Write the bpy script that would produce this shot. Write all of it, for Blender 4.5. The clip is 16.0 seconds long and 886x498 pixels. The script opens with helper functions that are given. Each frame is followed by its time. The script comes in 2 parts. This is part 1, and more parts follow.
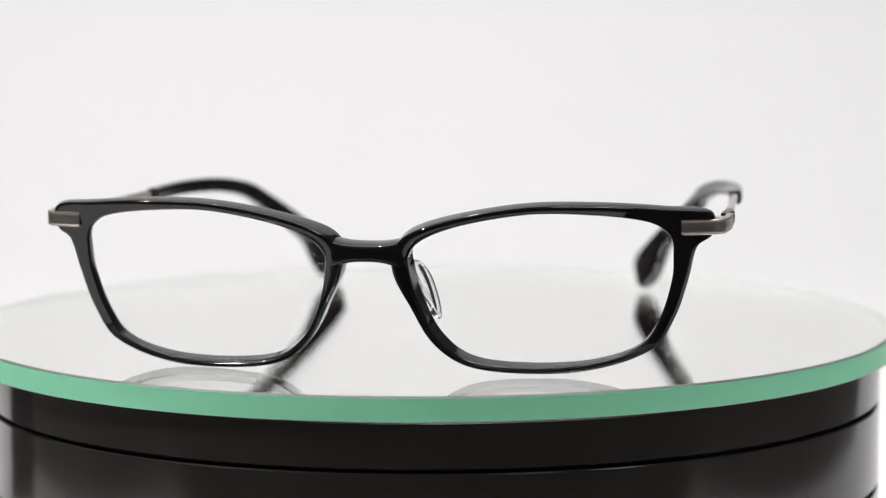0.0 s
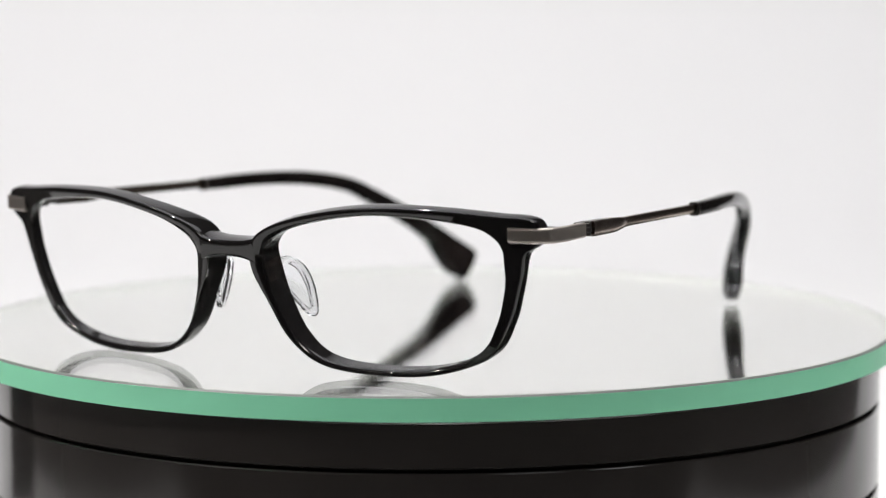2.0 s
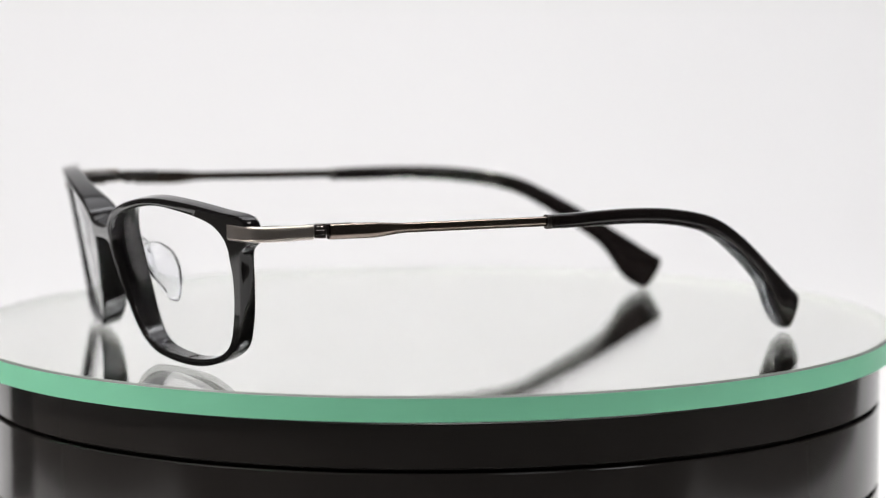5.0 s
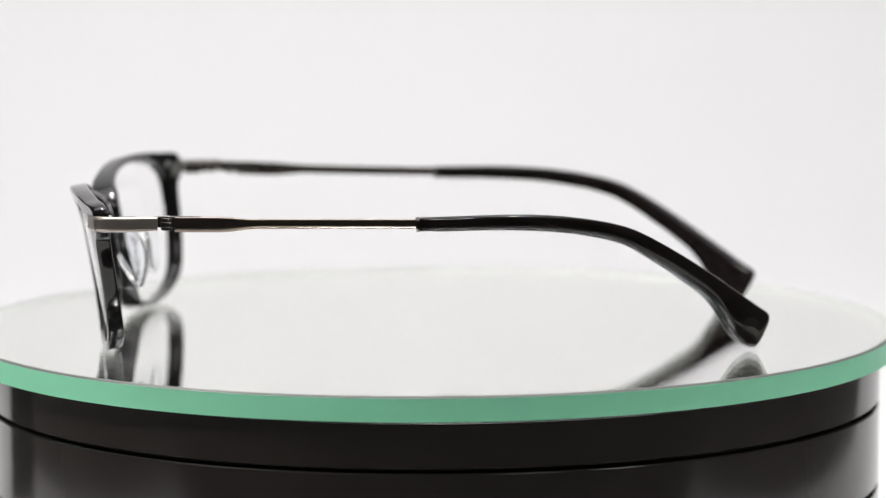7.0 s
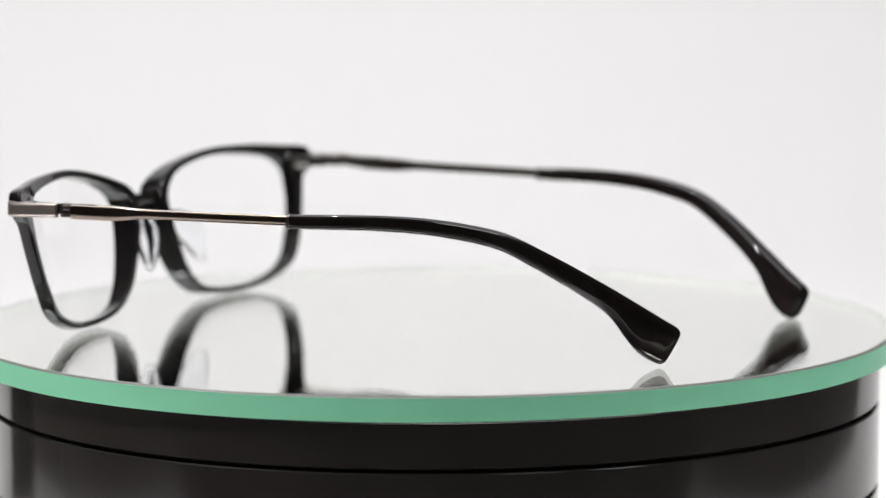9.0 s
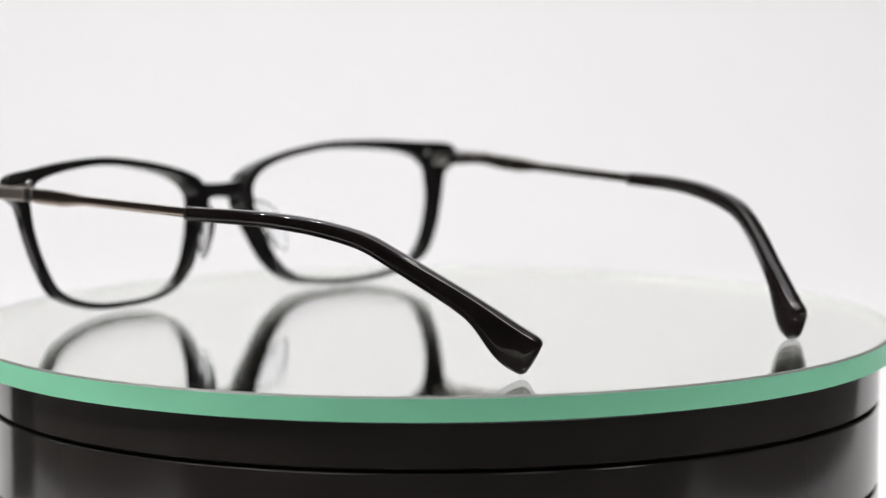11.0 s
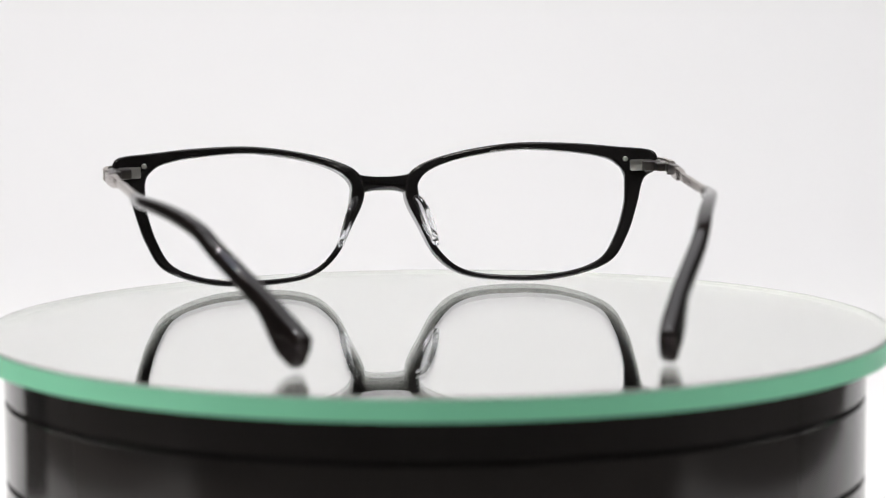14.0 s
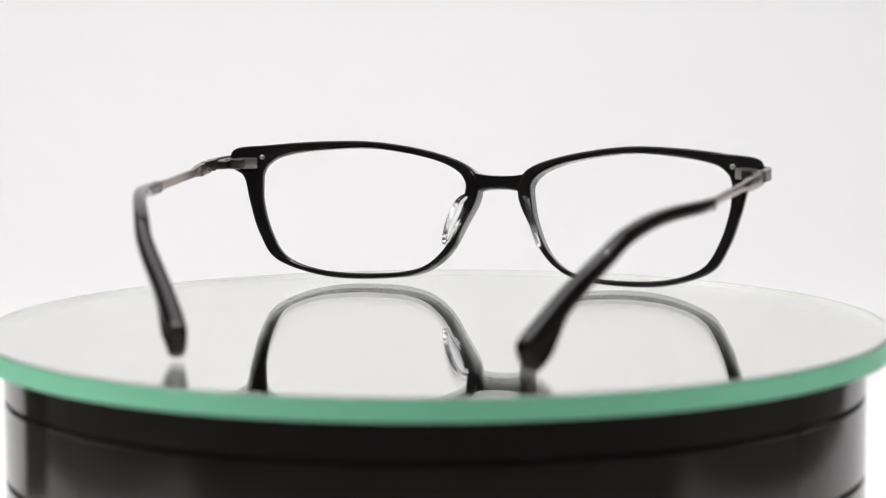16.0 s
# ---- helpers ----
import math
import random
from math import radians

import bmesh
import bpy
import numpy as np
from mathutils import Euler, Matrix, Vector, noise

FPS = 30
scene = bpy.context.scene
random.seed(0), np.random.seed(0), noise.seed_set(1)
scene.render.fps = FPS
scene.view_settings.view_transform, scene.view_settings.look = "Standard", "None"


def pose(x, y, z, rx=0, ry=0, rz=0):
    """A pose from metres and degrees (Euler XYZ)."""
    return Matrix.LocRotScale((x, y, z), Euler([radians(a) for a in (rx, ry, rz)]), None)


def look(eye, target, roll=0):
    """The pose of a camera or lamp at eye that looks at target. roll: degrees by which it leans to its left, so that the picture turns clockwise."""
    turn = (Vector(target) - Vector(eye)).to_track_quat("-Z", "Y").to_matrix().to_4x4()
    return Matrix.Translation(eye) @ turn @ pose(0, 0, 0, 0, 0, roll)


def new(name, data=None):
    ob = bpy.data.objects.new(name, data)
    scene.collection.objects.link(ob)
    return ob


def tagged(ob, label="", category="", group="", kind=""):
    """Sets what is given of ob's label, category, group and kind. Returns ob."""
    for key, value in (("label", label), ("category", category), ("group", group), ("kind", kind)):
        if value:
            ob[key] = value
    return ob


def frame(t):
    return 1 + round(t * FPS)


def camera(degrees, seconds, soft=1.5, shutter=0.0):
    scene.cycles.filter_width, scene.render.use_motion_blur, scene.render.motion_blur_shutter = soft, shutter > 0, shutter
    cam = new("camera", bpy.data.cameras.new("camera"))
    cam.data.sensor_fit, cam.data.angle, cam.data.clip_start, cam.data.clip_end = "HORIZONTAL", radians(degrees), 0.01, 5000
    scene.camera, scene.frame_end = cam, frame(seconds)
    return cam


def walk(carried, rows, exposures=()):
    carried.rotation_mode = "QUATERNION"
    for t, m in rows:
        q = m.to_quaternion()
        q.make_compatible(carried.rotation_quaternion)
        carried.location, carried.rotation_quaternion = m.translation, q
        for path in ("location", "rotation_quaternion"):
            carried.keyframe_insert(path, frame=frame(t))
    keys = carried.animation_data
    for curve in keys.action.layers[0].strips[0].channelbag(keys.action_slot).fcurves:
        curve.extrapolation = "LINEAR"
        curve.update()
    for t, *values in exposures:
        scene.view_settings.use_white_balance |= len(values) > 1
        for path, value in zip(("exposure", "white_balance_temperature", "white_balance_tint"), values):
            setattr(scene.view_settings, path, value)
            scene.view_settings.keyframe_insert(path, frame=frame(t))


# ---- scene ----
# Lengths in metres; eyeglasses shapes are written in millimetres and scaled by MM.
MM = 0.001
SECONDS = 16.0
SPIN, START = 11.45, 11.89          # turntable: degrees a second, heading at the start
AXIS_X = -0.0003                    # the turning axis
AXIS_OFFSET = 0.0025                # eyeglasses sit a little beside the turning axis

# ---- camera ----
cam = camera(16.01, SECONDS, soft=1.15)
cam.data.dof.use_dof = True
cam.data.dof.aperture_fstop = 14.0
scene.cycles.glossy_bounces = 12     # light goes to and fro inside the mirror's glass

EYE = Vector((0.0, -0.6881, 0.0967))


def view(back, pitch, roll, yaw=-0.16):
    """The camera's pose, drawn back along its axis."""
    a, y = radians(pitch), radians(yaw)
    ahead = Vector((-math.sin(y) * math.cos(a), math.cos(y) * math.cos(a), math.sin(a)))
    eye = EYE - ahead * back
    return look(eye, eye + ahead, roll)


walk(cam, [
    (0.0, view(0.0, -6.626, -0.217)),
    (9.0, view(0.0, -6.626, -0.217)),
    (11.5, view(0.001, -6.626, -0.217)),
    (12.0, view(0.0108, -6.620, -0.255)),
    (13.5, view(0.0108, -6.620, -0.255)),
    (14.0, view(0.0216, -6.624, -0.299)),
    (16.0, view(0.0216, -6.624, -0.299)),
])

# the autofocus: on the near side first, drawn back to the front of the eyeglasses later
focus = new("focus_point")
cam.data.dof.focus_object = focus


def focus_at(distance):
    return view(0.0, -6.626, -0.217) @ pose(0, 0, -distance)


# ---- world and lights ----
world = bpy.data.worlds.new("world")
scene.world = world
world.use_nodes = True
world.node_tree.nodes["Background"].inputs["Color"].default_value = (0.9, 0.92, 1.0, 1)
world.node_tree.nodes["Background"].inputs["Strength"].default_value = 0.1
scene.view_settings.exposure = 0.0


def area_lamp(name, at, target, size, power, color=(1, 1, 1), size_y=None, spread=180):
    data = bpy.data.lights.new(name, "AREA")
    data.energy, data.color, data.size = power, color, size
    data.shape = "RECTANGLE" if size_y else "DISK"
    if size_y:
        data.size_y = size_y
    data.spread = radians(spread)
    ob = new(name, data)
    ob.matrix_world = look(at, target)
    return ob


# two broad unseen sources, assumed, added to light the paper evenly
area_lamp("overhead_light", (-0.04, 0.38, 1.25), (0.0, 0.45, 0.0), 1.3, 5.5, (0.962, 0.964, 1.0), 0.8)
area_lamp("backdrop_light", (-0.05, 0.05, 1.15), (0.0, 1.0, 0.25), 1.4, 5.8, (0.962, 0.964, 1.0), 0.3)
area_lamp("lamp_light", (-0.80, -0.13, 0.95), (0, 0, 0), 0.032, 3.0, (1.0, 0.92, 0.84))
area_lamp("lamp_light", (-0.72, -0.30, 0.95), (0, 0, 0), 0.032, 3.0, (1.0, 0.97, 0.95))
area_lamp("spot_light", (-0.30, 0.05, 0.95), (0, 0, 0), 0.032, 3.0, (1.0, 0.96, 0.9))
area_lamp("spot_light", (0.32, -0.02, 0.95), (0, 0, 0), 0.032, 3.0, (1.0, 0.96, 0.9))
# fill from the camera side, no real fixture: added to brighten the green edge
area_lamp("front_fill_light", (0.25, -1.35, 1.66), (0.05, 0, 0), 0.5, 11.0, (1.0, 0.97, 0.93), 0.5)

# ---- materials ----


def material(name, color, rough=0.5, metal=0.0, ior=1.5, transmission=0.0, coat=0.0,
             mottle=0.0, mottle_scale=40.0, bump=0.0, bump_scale=300.0, rough_var=0.0):
    """A Principled material with colour mottling, uneven roughness and a fine relief."""
    m = bpy.data.materials.new(name)
    m.use_nodes = True
    nt = m.node_tree
    b = nt.nodes["Principled BSDF"]
    b.inputs["Base Color"].default_value = (*color, 1)
    b.inputs["Roughness"].default_value = rough
    b.inputs["Metallic"].default_value = metal
    b.inputs["IOR"].default_value = ior
    b.inputs["Transmission Weight"].default_value = transmission
    b.inputs["Coat Weight"].default_value = coat
    b.inputs["Coat Roughness"].default_value = 0.03
    coords = nt.nodes.new("ShaderNodeTexCoord")

    def noise_node(scale, detail=4.0):
        n = nt.nodes.new("ShaderNodeTexNoise")
        n.inputs["Scale"].default_value = scale
        n.inputs["Detail"].default_value = detail
        nt.links.new(coords.outputs["Object"], n.inputs["Vector"])
        return n
    if mottle:
        n = noise_node(mottle_scale)
        ramp = nt.nodes.new("ShaderNodeMix")
        ramp.data_type = "RGBA"
        ramp.inputs[6].default_value = (*[c * (1 - mottle) for c in color], 1)
        ramp.inputs[7].default_value = (*[min(1, c * (1 + mottle)) for c in color], 1)
        nt.links.new(n.outputs["Fac"], ramp.inputs[0])
        nt.links.new(ramp.outputs[2], b.inputs["Base Color"])
    if rough_var:
        n = noise_node(mottle_scale * 2.3, 6.0)
        r = nt.nodes.new("ShaderNodeMapRange")
        r.inputs["To Min"].default_value = max(0.0, rough - rough_var)
        r.inputs["To Max"].default_value = rough + rough_var
        nt.links.new(n.outputs["Fac"], r.inputs["Value"])
        nt.links.new(r.outputs["Result"], b.inputs["Roughness"])
    if bump:
        n = noise_node(bump_scale)
        u = nt.nodes.new("ShaderNodeBump")
        u.inputs["Strength"].default_value = bump
        u.inputs["Distance"].default_value = 0.0002
        nt.links.new(n.outputs["Fac"], u.inputs["Height"])
        nt.links.new(u.outputs["Normal"], b.inputs["Normal"])
    return m


ACETATE = material("black_acetate", (0.0095, 0.0088, 0.0090), 0.05, mottle=0.5, mottle_scale=120, rough_var=0.025)
DARK_BROWN = material("dark_brown_acetate", (0.0105, 0.0080, 0.0078), 0.06, mottle=0.9, mottle_scale=160, rough_var=0.03)
GUNMETAL = material("gunmetal", (0.31, 0.255, 0.22), 0.19, metal=1.0, mottle=0.12, mottle_scale=400, rough_var=0.06)
BRUSHED = material("brushed_gunmetal", (0.46, 0.42, 0.385), 0.40, metal=1.0, mottle=0.10, mottle_scale=500, rough_var=0.08)
STEEL = material("bright_steel", (0.66, 0.65, 0.64), 0.30, metal=1.0, mottle=0.08, mottle_scale=500, rough_var=0.05)
DARK_STEEL = material("dark_steel", (0.12, 0.11, 0.105), 0.30, metal=1.0, mottle=0.2, mottle_scale=500)
LENS_GLASS = material("lens_glass", (1, 1, 1), 0.0, ior=1.07, transmission=1.0)
SMOKY = material("smoky_clear_acetate", (0.74, 0.73, 0.77), 0.05, ior=1.49, transmission=1.0)
SILICONE = material("clear_silicone", (0.97, 0.98, 1.0), 0.05, ior=1.43, transmission=1.0)
FLOAT_GLASS = material("float_glass", (0.998, 1.0, 0.994), 0.0, ior=1.46, transmission=1.0)
SILVERING = material("mirror_silvering", (0.985, 1.0, 0.975), 0.006, metal=1.0, mottle=0.01, mottle_scale=30)
GLASS_EDGE = material("ground_glass_edge", (0.33, 0.90, 0.59), 0.38, mottle=0.05, mottle_scale=60, bump=0.15, bump_scale=900)
# inner face of the ground edge, with the light scattered there painted in
LIT_FACE = material("lit_glass_face", (0.50, 0.53, 0.51), 0.6, mottle=0.04, mottle_scale=200)
ARRIS = material("ground_arris", (0.24, 0.27, 0.25), 0.45, mottle=0.1, mottle_scale=300)
PLASTIC = material("black_gloss_plastic", (0.0250, 0.0224, 0.0211), 0.12, ior=1.41, bump=0.12, bump_scale=28, mottle=0.3, mottle_scale=30, rough_var=0.05)
PAPER = material("white_paper", (0.80, 0.80, 0.81), 0.85, mottle=0.012, mottle_scale=4, bump=0.05, bump_scale=600)
PLASTER = material("painted_plaster", (0.14, 0.138, 0.135), 0.8, mottle=0.05, mottle_scale=3, bump=0.1, bump_scale=80)
CARPET = material("dark_carpet", (0.07, 0.068, 0.066), 0.95, mottle=0.3, mottle_scale=30, bump=0.4, bump_scale=200)
TABLE_TOP = material("grey_table_laminate", (0.10, 0.095, 0.09), 0.5, mottle=0.2, mottle_scale=15)

# ---- mesh helpers ----


def part(name, bm, mat, parent=None, label="", smooth=35.0):
    """Links a bmesh as one mesh object under a thing or a part."""
    bmesh.ops.recalc_face_normals(bm, faces=bm.faces[:])
    for f in bm.faces:
        f.smooth = True
    for e in bm.edges:
        if len(e.link_faces) == 2 and e.calc_face_angle(0.0) > radians(smooth):
            e.smooth = False
    me = bpy.data.meshes.new(name)
    bm.to_mesh(me)
    bm.free()
    me.materials.append(mat)
    ob = new(name, me)
    ob.parent = parent
    return tagged(ob, label=label)


def loft(bm, rings, closed_path=False, caps=True):
    """Joins rings of points, each closed in itself, one to the next."""
    vs = [[bm.verts.new(q) for q in ring] for ring in rings]
    n, k = len(vs), len(vs[0])
    for i in range(n if closed_path else n - 1):
        a, b = vs[i], vs[(i + 1) % n]
        for j in range(k):
            bm.faces.new((a[j], a[(j + 1) % k], b[(j + 1) % k], b[j]))
    if caps and not closed_path:
        bm.faces.new(vs[0][::-1])
        bm.faces.new(vs[-1])
    return vs


def spline(points, steps, closed=False):
    """A smooth curve through the points (Catmull-Rom)."""
    pts = [np.array(q, float) for q in points]
    n, out = len(pts), []
    for i in range(n if closed else n - 1):
        p1, p2 = pts[i], pts[(i + 1) % n]
        p0 = pts[(i - 1) % n] if closed or i > 0 else 2 * p1 - p2
        p3 = pts[(i + 2) % n] if closed or i + 2 < n else 2 * p2 - p1
        for k in range(steps):
            t = k / steps
            out.append(0.5 * (2 * p1 + (p2 - p0) * t + (2 * p0 - 5 * p1 + 4 * p2 - p3) * t * t
                              + (3 * p1 - p0 - 3 * p2 + p3) * t ** 3))
    if not closed:
        out.append(pts[-1])
    return out


def revolve(bm, profile, n=160):
    """Turns a closed profile of (radius, z) about the z axis."""
    rings = [[(r * math.cos(a), r * math.sin(a), z) for r, z in profile]
             for a in (2 * math.pi * i / n for i in range(n))]
    loft(bm, rings, closed_path=True)


def disc(bm, r, z0, z1, n=160, bevel=0.0):
    prof = [(r - bevel, z1), (r, z1 - bevel), (r, z0 + bevel), (r - bevel, z0)] if bevel else [(r, z1), (r, z0)]
    rings = [[(q * math.cos(2 * math.pi * i / n), q * math.sin(2 * math.pi * i / n), z) for i in range(n)] for q, z in prof]
    loft(bm, rings)


def box(bm, lo, hi, bevel=0.0):
    made = bmesh.ops.create_cube(bm, size=1.0)["verts"]
    for v in made:
        v.co = Vector([lo[i] + (v.co[i] + 0.5) * (hi[i] - lo[i]) for i in range(3)])
    if bevel:
        edges = list({e for v in made for e in v.link_edges})
        bmesh.ops.bevel(bm, geom=edges, offset=bevel, segments=2, affect="EDGES", profile=0.6)


def rod(bm, a, b, r, n=20, bevel=0.0):
    """A cylinder from a to b with chamfered ends."""
    a, b = Vector(a), Vector(b)
    d = (b - a).normalized()
    s = d.orthogonal().normalized()
    u = d.cross(s)
    stops = [(a, r - bevel), (a + d * bevel, r), (b - d * bevel, r), (b, r - bevel)] if bevel else [(a, r), (b, r)]
    loft(bm, [[c + (s * math.cos(w) + u * math.sin(w)) * q for w in (2 * math.pi * i / n for i in range(n))] for c, q in stops])


# ---- the setting: paper sweep, table, room ----


def paper_sweep():
    """White seamless paper: flat on the table, then curving up behind."""
    bm = bmesh.new()
    prof = [(-0.2, TABLE_Z)] + [(0.1 * i, TABLE_Z) for i in range(-1, 8)]
    cy, cz, r = 0.75, TABLE_Z + 0.35, 0.35
    prof += [(cy + r * math.sin(a), cz - r * math.cos(a)) for a in (math.pi / 2 * i / 40 for i in range(41))]
    prof += [(cy + r, 1.35)]
    th = 0.0015

    def half_width(y):
        """Narrower forward under the turntable: an unseen cut that keeps the drum's reflections dark."""
        k = min(1.0, max(0.0, (y - 0.2) / 0.35))
        return 0.335 + 0.29 * k * k * (3 - 2 * k)
    a = [bm.verts.new((-half_width(y), y, z)) for y, z in prof]
    b = [bm.verts.new((half_width(y), y, z)) for y, z in prof]
    for i in range(len(a) - 1):
        bm.faces.new((a[i], b[i], b[i + 1], a[i + 1]))
    bm.normal_update()
    bmesh.ops.solidify(bm, geom=bm.faces[:], thickness=th)
    ob = part("backdrop", bm, PAPER)
    return tagged(ob, "white seamless paper sweep behind the turntable", "backdrop", kind="structure")


TABLE_Z = -0.078
paper_sweep()


def table():
    top = bmesh.new()
    box(top, (-0.64, -0.22, TABLE_Z - 0.034), (0.64, 1.15, TABLE_Z - 0.004), 0.003)
    t = new("table")
    t.location = (0, 0, TABLE_Z - 0.75)
    tagged(t, "plain dark grey work table under the paper sweep", "table")
    ob = part("tabletop", top, TABLE_TOP, t)
    ob.matrix_parent_inverse = Matrix.Translation((0, 0, 0.75 - TABLE_Z))
    for x in (-0.60, 0.60):
        for y in (-0.18, 1.08):
            bm = bmesh.new()
            box(bm, (x - 0.025, y - 0.025, TABLE_Z - 0.75), (x + 0.025, y + 0.025, TABLE_Z - 0.034), 0.003)
            leg = part("leg", bm, TABLE_TOP, t)
            leg.matrix_parent_inverse = Matrix.Translation((0, 0, 0.75 - TABLE_Z))


table()


def room():
    x0, x1, y0, y1, z0, z1 = -1.9, 1.9, -2.4, 1.6, TABLE_Z - 0.75, 1.75
    t = 0.1
    for name, lo, hi, mat in (
            ("wall_west", (x0 - t, y0, z0), (x0, y1, z1), PLASTER),
            ("wall_east", (x1, y0, z0), (x1 + t, y1, z1), PLASTER),
            ("wall_south", (x0 - t, y0 - t, z0), (x1 + t, y0, z1), PLASTER),
            ("wall_north", (x0 - t, y1, z0), (x1 + t, y1 + t, z1), PLASTER),
            ("floor", (x0 - t, y0 - t, z0 - t), (x1 + t, y1 + t, z0), CARPET),
            ("ceiling", (x0 - t, y0 - t, z1), (x1 + t, y1 + t, z1 + t), PLASTER)):
        bm = bmesh.new()
        box(bm, lo, hi)
        tagged(part(name, bm, mat), "plain room " + name.split("_")[0], name.split("_")[0], kind="structure")


room()

# ---- turntable ----
DRUM_R = 0.0973
GLASS_T = 0.0050
DISC_R = 0.1022


def turntable():
    thing = new("turntable")
    thing.location = (0, 0, TABLE_Z)
    tagged(thing, "glossy black plastic display turntable with fine seams", "turntable")
    bm = bmesh.new()
    top, g = -GLASS_T - 0.0002, 0.0007
    prof = [(0.0005, top), (DRUM_R - 0.0003, top), (DRUM_R, top - 0.0003)]
    for z in (-0.0147, -0.0327):
        prof += [(DRUM_R, z + g), (DRUM_R - 0.0003, z + g * 0.6), (DRUM_R - 0.0022, z + g * 0.5),
                 (DRUM_R - 0.0022, z - g * 0.5), (DRUM_R - 0.0003, z - g * 0.6), (DRUM_R, z - g)]
    prof += [(DRUM_R, TABLE_Z + 0.004), (DRUM_R - 0.002, TABLE_Z + 0.0015), (0.0005, TABLE_Z + 0.0015)]
    revolve(bm, prof, 192)
    body = part("drum", bm, PLASTIC, thing)
    body.matrix_parent_inverse = Matrix.Translation((0, 0, -TABLE_Z))
    for i in range(4):
        a = math.pi / 4 + i * math.pi / 2
        bm = bmesh.new()
        x, y = 0.075 * math.cos(a), 0.075 * math.sin(a)
        rod(bm, (x, y, TABLE_Z), (x, y, TABLE_Z + 0.0025), 0.008, 24, 0.0004)
        foot = part("foot", bm, DARK_STEEL, thing)
        foot.matrix_parent_inverse = Matrix.Translation((0, 0, -TABLE_Z))
    return thing


turntable()


def mirror_disc():
    """Round mirror: clear glass over a silvered back, with a ground green edge."""
    thing = new("mirror_disc")
    tagged(thing, "round glass mirror with a ground green edge on the turntable", "mirror")
    bm = bmesh.new()
    disc(bm, DISC_R - 0.0004, -GLASS_T, 0.0, 192)
    glass = part("glass", bm, FLOAT_GLASS, thing)
    glass.visible_shadow = False
    bm = bmesh.new()
    disc(bm, DISC_R - 0.0012, -GLASS_T + 0.0001, -GLASS_T + 0.0002, 192)
    part("silvering", bm, SILVERING, thing)
    bm = bmesh.new()
    r = DISC_R
    revolve(bm, [(r - 0.00036, -0.00045), (r, -0.00045), (r, -GLASS_T), (r - 0.00036, -GLASS_T)], 192)
    part("edge", bm, GLASS_EDGE, thing, "pale green ground edge")
    # ring set inside the glass; its paleness stands for light in the far edge
    bm = bmesh.new()
    revolve(bm, [(r - 0.00085, -0.0001), (r - 0.0009, -0.0001), (r - 0.0009, -GLASS_T + 0.0003), (r - 0.00085, -GLASS_T + 0.0003)], 192)
    part("lit_face", bm, LIT_FACE, thing, "inner face of the ground edge, painted pale for scattered light")
    bm = bmesh.new()
    revolve(bm, [(r - 0.00038, 0.0), (r - 0.00002, -0.00042), (r - 0.00036, -0.00042)], 192)
    part("arris", bm, ARRIS, thing)
    return thing


mirror = mirror_disc()


def black_box():
    """A small dark box that the drum mirrors beside it."""
    bm = bmesh.new()
    box(bm, (-0.018, -0.035, 0.0), (0.018, 0.035, 0.043), 0.002)
    ob = part("box", bm, material("black_card", (0.02, 0.02, 0.022), 0.6, mottle=0.3, mottle_scale=60))
    ob.matrix_world = pose(-0.283, 0.119, TABLE_Z + 0.0001, 0, 0, -39.5)
    tagged(ob, "small matt black box on the white paper", "box")


black_box()

# ---- eyeglasses ----
# x across the face, y from the front towards the temple tips, z up.
FRONT_Y, BOW, LEAN, LEAN_Z = -76.3, 0.00265, 0.194, 26.5


def depth_at(x):
    """How thick the front is: slim at the hinges, built up towards the nose."""
    x = abs(x)
    return 3.0 + 2.0 * (1 - x / 62.0) + 1.8 * math.exp(-((x - 6.0) / 8.0) ** 2)


def face_y(x, z):
    """The bowed, tilted front face."""
    return FRONT_Y + BOW * x * x + LEAN * (LEAN_Z - z)


def on_face(x, z, d):
    """A point d behind the front face, square to its tilt."""
    c = math.cos(math.atan(LEAN))
    s = math.sin(math.atan(LEAN))
    return Vector((x, face_y(x, z) + d * c, z + d * s)) * MM


# opening and outer edge of one rim, from the bridge over the top and round (x, z, x, z)
RIM = spline([
    (8.6, 24.8, 5.6, 25.8), (12.0, 28.0, 9.4, 29.3), (20.0, 30.8, 19.0, 32.4), (32.7, 32.8, 32.6, 34.5),
    (45.0, 32.5, 46.0, 34.6), (54.4, 31.2, 58.0, 33.8), (58.1, 29.2, 66.5, 32.8), (59.4, 27.0, 67.0, 28.5),
    (59.5, 24.5, 64.0, 25.9), (59.1, 19.5, 62.2, 19.5), (56.7, 12.0, 59.6, 12.0), (52.7, 6.2, 55.0, 5.4),
    (44.0, 2.9, 44.0, 1.5), (31.8, 2.0, 31.8, 0.7), (20.2, 3.2, 19.6, 2.1), (13.8, 7.6, 12.6, 6.8),
    (10.2, 14.5, 8.3, 14.4), (8.6, 21.0, 5.3, 20.8)], 10, closed=True)


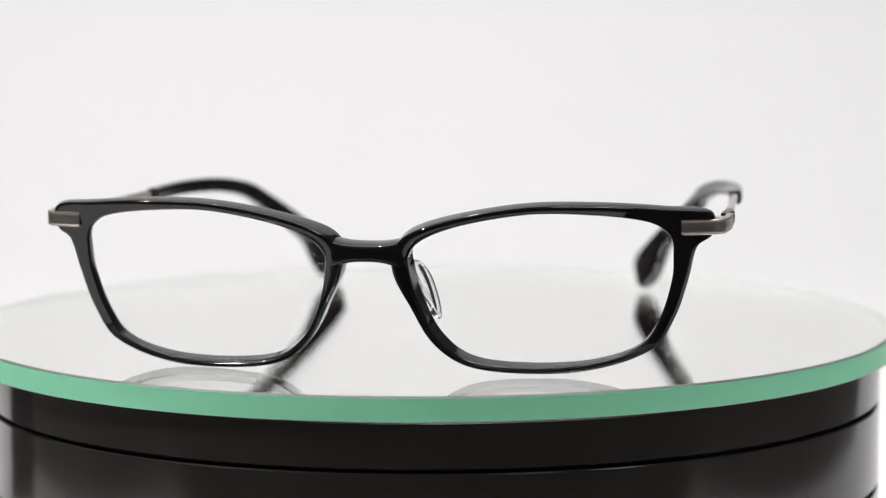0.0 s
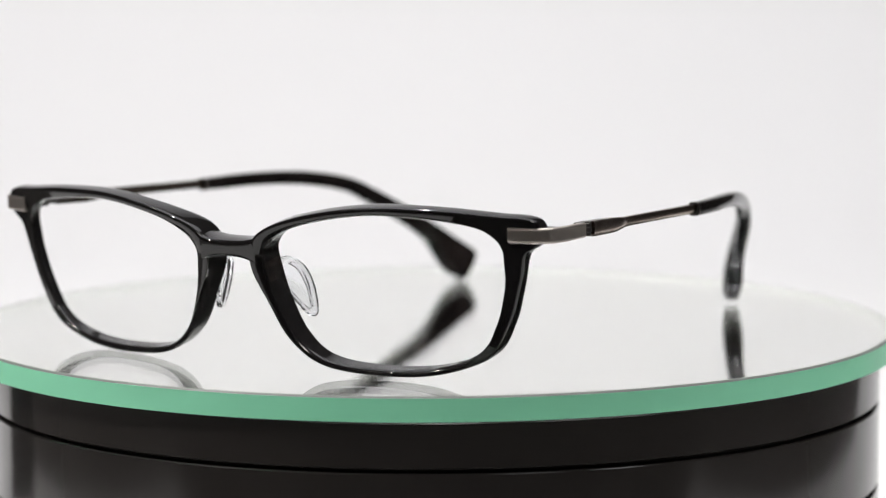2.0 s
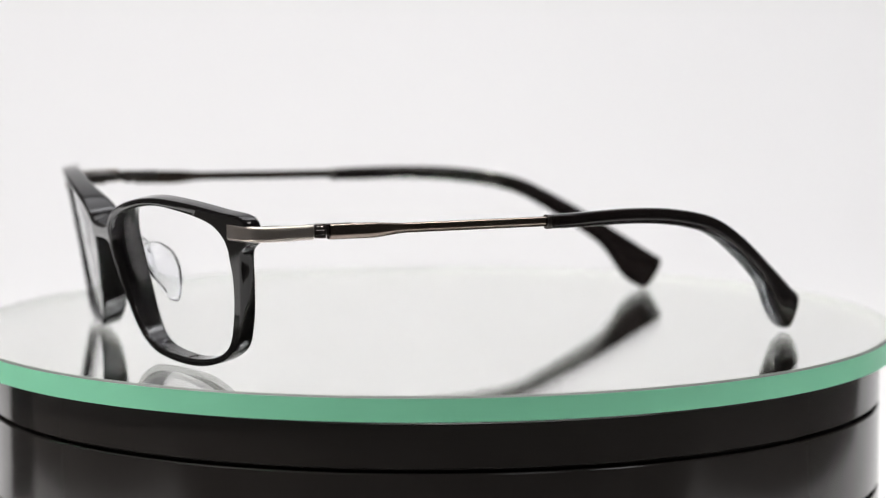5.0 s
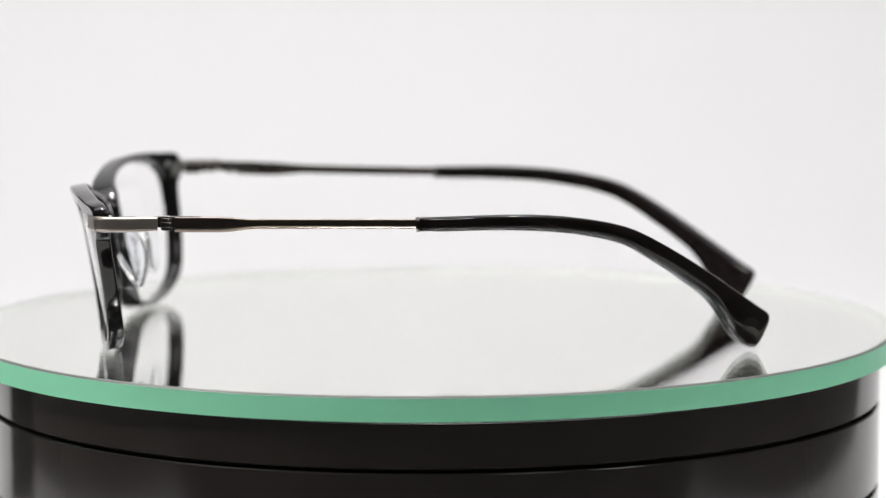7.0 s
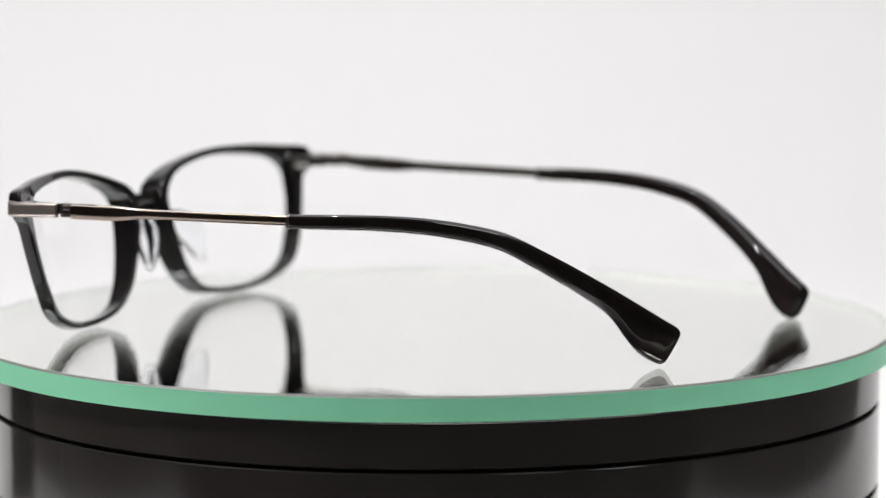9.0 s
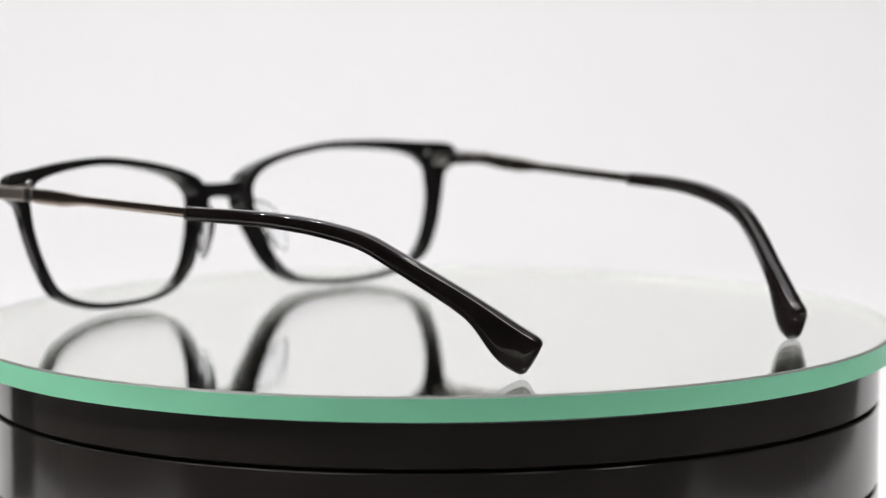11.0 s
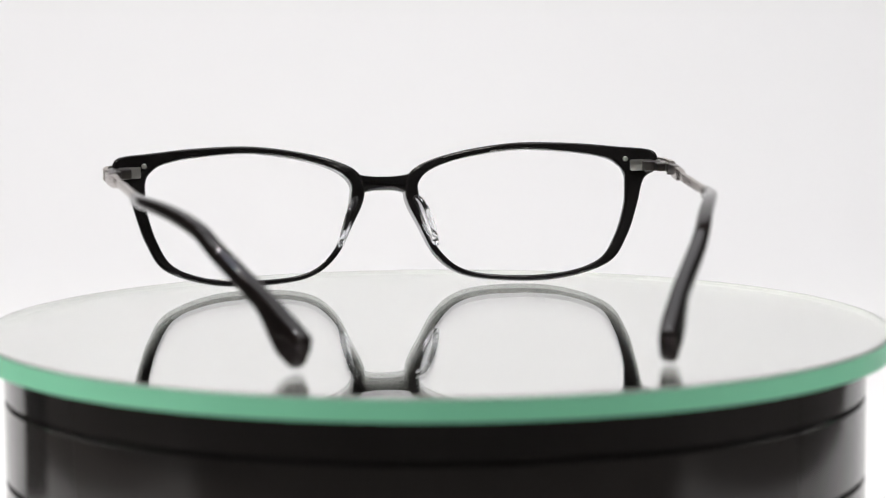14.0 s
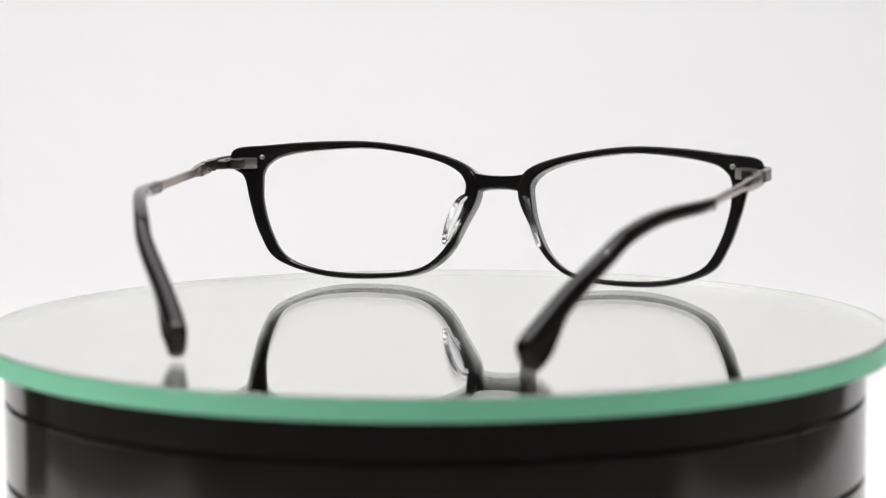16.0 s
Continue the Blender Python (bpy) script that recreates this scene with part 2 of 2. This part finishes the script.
def rim_ring(q, side):
    """The section of the rim at one place along it."""
    a, b = np.array(q[:2]), np.array(q[2:])
    w = np.linalg.norm(b - a)
    u = (b - a) / w
    deep = depth_at(0.5 * (a[0] + min(b[0], 62.0)))
    r = min(0.7, 0.36 * w)
    turn = [math.radians(k) for k in (0, 18, 36, 54, 72, 90)]
    sec = [(0.0, 0.85), (0.0, 0.75), (0.22, 0.30), (0.42, 0.05), (0.47, 0.0), (w - r - 0.05, 0.0)]
    sec += [(w - r + r * math.sin(k), r - r * math.cos(k)) for k in turn] + [(w + 0.035, 0.5 * r + 0.25 * deep), (w + 0.05, 0.5 * deep), (w + 0.035, 0.75 * deep - 0.5 * r)]
    sec += [(w - r + r * math.cos(k), deep - r + r * math.sin(k)) for k in turn] + [(w - r - 0.03, deep), (r + 0.03, deep)]
    sec += [(r - r * math.sin(k), deep - r + r * math.cos(k)) for k in turn] + [(0.0, deep - r - 0.08), (0.0, 1.45)]
    return [on_face(side * (a + u * e)[0], (a + u * e)[1], d) for e, d in sec]


def front(thing):
    bm = bmesh.new()
    for side in (1, -1):
        loft(bm, [rim_ring(q, side) for q in RIM], closed_path=True)
    # bridge: a saddle that runs flush into the rims
    rings = []
    for i in range(25):
        x = -7.4 + 14.8 * i / 24
        k = (abs(x) / 7.4) ** 2.8
        top, low = 26.5 + 1.0 * k, 23.2 - 1.9 * k
        f = -0.04 + 0.2 * max(0.0, abs(x) - 6.6)
        sec = [(low, f + 0.8), (low + 0.12, f + 0.35), (low + 0.45, f + 0.05), (low + 0.8, f), (top - 0.8, f), (top - 0.45, f + 0.05),
               (top - 0.12, f + 0.35), (top, f + 0.8), (top + 0.05, 3.5), (top - 0.3, 5.3), (low + 0.6, 5.5), (low, 4.9)]
        rings.append([on_face(x, z, d) for z, d in sec])
    loft(bm, rings)
    return part("front", bm, ACETATE, thing, "glossy black acetate front", smooth=50)


def lens(thing, side):
    bm = bmesh.new()
    mid = np.array([33.5, 17.5])
    shells = []
    for d in (1.5, 2.1):
        rings = []
        for k in (0.04, 0.25, 0.5, 0.75, 1.0):
            ring = []
            for q in RIM:
                a = np.array(q[:2])
                u = np.array(q[2:]) - a
                a = mid + (a + u / np.linalg.norm(u) * 0.4 - mid) * k
                ring.append(on_face(side * a[0], a[1], d))
            rings.append(ring)
        shells.append(rings)
    loft(bm, shells[0] + shells[1][::-1])
    ob = part("lens", bm, LENS_GLASS, thing, "clear demo lens")
    ob.visible_shadow = False
    return ob


def nose_pad(thing, side):
    """A clear teardrop pad behind the rim, on a short foot."""
    bm = bmesh.new()
    outline = spline([(2.3, 20.0), (4.0, 21.7), (6.6, 21.9), (8.9, 20.2), (9.6, 17.2), (9.2, 14.2), (8.4, 11.6),
                      (7.2, 9.8), (5.6, 10.1), (4.3, 12.4), (2.8, 15.0), (1.8, 17.8)], 5, closed=True)
    mid = np.array([5.6, 16.0])

    def at(yz, off):
        y, z = yz
        x = 7.1 + 0.33 * (21.0 - z) + 0.26 * (y - 2.2) + off
        return Vector((side * x, face_y(9.0, z) + y + 3.1, z + 1.0)) * MM
    rings = []
    for k, off in ((0.05, -0.40), (0.64, -0.42), (0.80, -0.68), (0.90, -0.76), (0.97, -0.48), (1.0, 0.0), (0.97, 0.48), (0.88, 0.72), (0.76, 0.58), (0.62, 0.38), (0.05, 0.34)):
        rings.append([at(mid + (q - mid) * k, off) for q in outline])
    loft(bm, rings)
    ob = part("nose_pad", bm, SILICONE, thing, "clear silicone nose pad")
    ob.visible_shadow = False
    return ob


def strip(path, heights, thick, inset=0.25, plate=False):
    """A flat bar with a raised middle along a path of (x, y, z) in mm; heights below and above the line."""
    bm = bmesh.new()
    rings = []
    n = len(path)
    for i, q in enumerate(path):
        d = np.array(path[min(i + 1, n - 1)]) - np.array(path[max(i - 1, 0)])
        d = d / np.linalg.norm(d)
        out = np.array([d[1], -d[0], 0.0])
        out = out / np.linalg.norm(out)
        up = np.cross(out, d)
        up = up if up[2] > 0 else -up
        lo, hi = heights[i]
        t = thick[i]
        sec = [(-lo, -t), (-lo, -inset * 1.3), (-lo + 0.12, -inset), (-lo * 0.42, -0.02), (-lo * 0.3, 0.0), (hi * 0.3, 0.05),
               (hi - inset, 0.0), (hi - 0.08, -inset * 0.5), (hi, -inset), (hi, -t)]
        if plate:   # bevelled border round a flat, slightly sunk face
            sec = [(-lo, -t), (-lo, -0.35), (-lo + 0.22, -0.05), (-lo + 0.42, 0.0), (-lo + 0.52, -0.07),
                   (hi - 0.52, -0.07), (hi - 0.42, 0.0), (hi - 0.22, -0.05), (hi, -0.35), (hi, -t)]
        rings.append([Vector(np.array(q) + up * e + out * f) * MM for e, f in sec])
    loft(bm, rings)
    return bm


def mirror_x(bm, side):
    if side < 0:
        for v in bm.verts:
            v.co.x = -v.co.x
    return bm


def endpiece(thing, side):
    """Gunmetal plate let into the front, bent round the corner to the hinge."""
    z = 30.1
    path = [(61.3, face_y(61.3, z) - 0.35, z), (61.9, face_y(61.9, z) - 0.45, z), (64.0, face_y(64.0, z) - 0.5, z), (66.2, face_y(66.2, z) - 0.45, z)]
    path += [(68.1, -65.0, z), (69.3, -63.4, z), (69.8, -60.8, z), (70.0, -57.5, z + 0.05), (69.9, -54.5, z + 0.1), (69.8, -52.4, z + 0.1)]
    path = [tuple(q) for q in spline(path, 4)]
    n = len(path)
    heights = [(1.6 - 0.2 * i / n - 0.3 * max(0, 1 - i / 4), 1.6 - 0.2 * i / n) for i in range(n)]
    bm = mirror_x(strip(path, heights, [1.3] * n, plate=True), side)
    plate = part("endpiece", bm, BRUSHED, thing, "brushed gunmetal end piece", smooth=25)
    # hinge plate and rivets on the back of the front
    bm = bmesh.new()
    y = face_y(63.0, z) + 3.1
    box(bm, (60.6 * MM, (y - 0.3) * MM, 28.5 * MM), (68.2 * MM, (y + 0.95) * MM, 31.2 * MM), 0.35 * MM)
    box(bm, (66.9 * MM, (y + 0.2) * MM, 29.0 * MM), (68.4 * MM, (y + 8.2) * MM, 31.2 * MM), 0.25 * MM)
    part("hinge_plate", mirror_x(bm, side), STEEL, plate, "bright steel hinge plate")
    bm = bmesh.new()
    box(bm, Vector((63.0, -61.0, 28.8)) * MM, Vector((69.2, -57.2, 31.2)) * MM, 0.4 * MM)
    box(bm, Vector((65.6, -58.0, 29.0)) * MM, Vector((69.1, -53.8, 31.0)) * MM, 0.4 * MM)
    part("hinge_block", mirror_x(bm, side), DARK_STEEL, plate)
    bm = bmesh.new()
    y = face_y(59.7, 30.9) + 3.15
    rod(bm, (59.7 * MM, (y - 0.4) * MM, 31.3 * MM), (59.7 * MM, (y + 0.4) * MM, 31.3 * MM), 0.65 * MM, 16, 0.15 * MM)
    part("rivet", mirror_x(bm, side), STEEL, plate)
    return plate


DROP = -0.4 * MM   # the other temple hangs a little lower
HINGE = (68.4, -50.7, 30.1)


def temple(thing, side):
    """A thin metal arm with a black acetate sleeve that bends down behind the ear."""
    base = new("temple")
    base.parent = thing
    turn, dip = (1.9, -0.4) if side < 0 else (0.0, 0.0)
    h = Vector((side * HINGE[0], HINGE[1], 0)) * MM
    base.matrix_basis = Matrix.Translation(h) @ pose(0, 0, DROP * (side < 0), dip, 0, turn) @ Matrix.Translation(-h)
    # metal arm
    line = [(69.6, -49.0, 30.15), (69.3, -46.0, 30.1), (68.6, -40.0, 30.0), (68.1, -36.0, 30.0), (67.4, -31.5, 30.0), (66.2, -17.0, 29.85), (64.9, 1.0, 29.7)]
    path = spline(line, 6)
    heights, thick = [], []
    for q in path:
        k = min(1.0, max(0.0, (q[1] + 40.5) / 8.0))
        k = k * k * (3 - 2 * k)
        heights.append((1.5 - 0.55 * k, 1.45 - 0.5 * k))
        thick.append(1.7 - 0.5 * k)
    arm = part("arm", mirror_x(strip([tuple(q) for q in path], heights, thick, 0.22), side), GUNMETAL, base, "slim gunmetal arm", smooth=25)
    # hinge knuckles and screw
    x, y, z = HINGE
    for lo, hi, r, mat, nm in ((28.95, 29.55, 1.2, DARK_STEEL, "knuckle"), (29.6, 30.6, 1.3, DARK_STEEL, "knuckle"), (30.65, 31.4, 1.2, DARK_STEEL, "knuckle"), (31.4, 31.75, 0.95, DARK_STEEL, "hinge_screw")):
        bm = bmesh.new()
        rod(bm, Vector((x, y, lo)) * MM, Vector((x, y, hi)) * MM, r * MM, 20, 0.12 * MM)
        part(nm, mirror_x(bm, side), mat, base)
    bm = bmesh.new()
    box(bm, Vector((67.3, -53.2, 29.5)) * MM, Vector((68.9, -44.0, 31.65)) * MM, 0.25 * MM)
    part("hinge_leaf", mirror_x(bm, side), DARK_STEEL, arm)
    # sleeve: rows of the top edge x, y, z, height below it, half width
    rows = [
        (64.4, -1.6, 31.0, 2.8, 1.25), (63.8, 7.0, 31.2, 2.85, 1.4), (61.6, 16.8, 31.3, 2.9, 1.5), (57.6, 28.1, 30.6, 3.05, 1.6),
        (52.8, 39.6, 28.3, 3.3, 1.7), (50.2, 45.5, 25.4, 3.6, 1.75), (46.4, 51.4, 21.7, 3.9, 1.8), (41.9, 57.5, 17.4, 4.3, 1.85),
        (39.4, 60.9, 14.9, 5.0, 1.95), (36.9, 64.5, 12.2, 7.3, 2.2), (35.0, 67.3, 10.1, 8.5, 2.3), (33.8, 69.4, 8.7, 8.5, 2.1)]
    if side < 0:    # the other tip is bent in less sharply
        rows = [(x + bend, y + 0.028 * max(0.0, y), z - 0.3 * min(1.0, 0.25 + max(0.0, y) / 25) + 0.02 * max(0.0, y), *rest) for (x, y, z, *rest), bend in
                zip(rows, (0, -0.5, -1.3, -1.1, -0.1, 0.0, 0.5, 1.3, 2.0, 2.6, 3.1, 3.4))]
    rows = spline(rows, 5)
    for _ in range(5):
        rows = [rows[0]] + [0.25 * a + 0.5 * b + 0.25 * c for a, b, c in zip(rows, rows[1:], rows[2:])] + [rows[-1]]
    bm, rings = bmesh.new(), []
    n = len(rows)
    for i, q in enumerate(rows):
        d = rows[min(i + 1, n - 1)][:3] - rows[max(i - 1, 0)][:3]
        d = d / np.linalg.norm(d)
        across = np.cross(d, np.array([0.0, 0.0, 1.0]))
        across = across / np.linalg.norm(across)
        up = np.cross(across, d)
        c = q[:3] - up * q[3] / 2
        ring = []
        for k in range(28):
            a = 2 * math.pi * (k + 0.5) / 28
            ca, sa = math.cos(a), math.sin(a)
            e = math.copysign(abs(ca) ** 0.56, ca) * q[4]
            f = math.copysign(abs(sa) ** 0.64, sa) * q[3] / 2
            ring.append((c, across, up, e, f, d))
        rings.append(ring)

    def made(ring, shrink, along):
        return [Vector(c + across * e * shrink + up * f * shrink + d * along) * MM for c, across, up, e, f, d in ring]
    out = [made(rings[0], 0.55, 0.0), made(rings[0], 0.88, 0.0), made(rings[0], 1.0, 0.25)]
    out += [made(r, 1.0, 0.0) for r in rings[1:]]
    out += [made(rings[-1], 0.985, 0.9), made(rings[-1], 0.92, 1.6), made(rings[-1], 0.78, 2.05), made(rings[-1], 0.4, 2.25)]
    loft(bm, out)
    part("temple_tip", mirror_x(bm, side), DARK_BROWN, base, "glossy black-brown acetate temple tip", smooth=50)
    # clear layer laminated to the inner and lower side of the sleeve
    bm = bmesh.new()
    inner = []
    for i, ring in enumerate(rings[2:]):
        k = min(1.0, i / 12.0)
        inner.append([Vector(c + across * (e * 0.86 - 0.10) + up * (f * 0.93 - 0.22 - 0.18 * k)) * MM
                      for c, across, up, e, f, d in ring])
    inner.append([Vector(c + across * (e * 0.7 - 0.1) + up * (f * 0.8 - 0.4) + d * 1.2) * MM for c, across, up, e, f, d in rings[-1]])
    loft(bm, inner)
    part("inner_layer", mirror_x(bm, side), SMOKY, base, "clear smoky inner layer", smooth=50)
    # metal collar at the mouth of the sleeve
    bm = bmesh.new()
    loft(bm, [made(rings[0], k, s) for k, s in ((0.9, -0.05), (1.04, -0.05), (1.04, 0.7), (0.9, 0.7))])
    part("collar", mirror_x(bm, side), DARK_STEEL, base)
    return base


def eyeglasses():
    thing = new("eyeglasses")
    tagged(thing, "black acetate eyeglasses with gunmetal arms standing open on the mirror", "eyeglasses")
    front(thing)
    for side in (1, -1):
        lens(thing, side)
        nose_pad(thing, side)
        endpiece(thing, side)
        temple(thing, side)
    return thing


glasses = eyeglasses()

# ---- turning ----


def bell(t, middle, width):
    return math.exp(-((t - middle) / width) ** 2)


def heading(t):
    """The turntable's angle: a nearly even turn."""
    return -(START + SPIN * t) + 0.65 * bell(t, 8.2, 3.2) + 0.38 * bell(t, 3.2, 1.6) - 0.3 * bell(t, 16.2, 0.9)


def motions():
    for_glasses, for_mirror = [], []
    for t in (i * 0.5 for i in range(33)):
        # the table runs a little out of true in the second half of the turn
        k = min(1.0, max(0.0, (t - 10.5) / 3.5))
        k = k * k * (3 - 2 * k)
        for_glasses.append((t, pose(AXIS_X, 0, 0.00015 * k, 0, -0.2 * k, 0) @ pose(0, 0, 0, 0, 0, heading(t))
                            @ pose(AXIS_OFFSET, 0, -0.0005, 0, -0.3, 0)))
        for_mirror.append((t, pose(-0.0013 + 0.0016 * k, 0.0041 - 0.0076 * k, 0, 0, 0, heading(t) - heading(0))))
    walk(glasses, for_glasses)
    walk(mirror, for_mirror)
    walk(focus, [(t, focus_at(d)) for t, d in (
        (0.0, 0.618), (9.0, 0.622), (11.5, 0.624), (12.0, 0.700), (13.5, 0.715), (14.0, 0.770), (16.0, 0.775))])


motions()
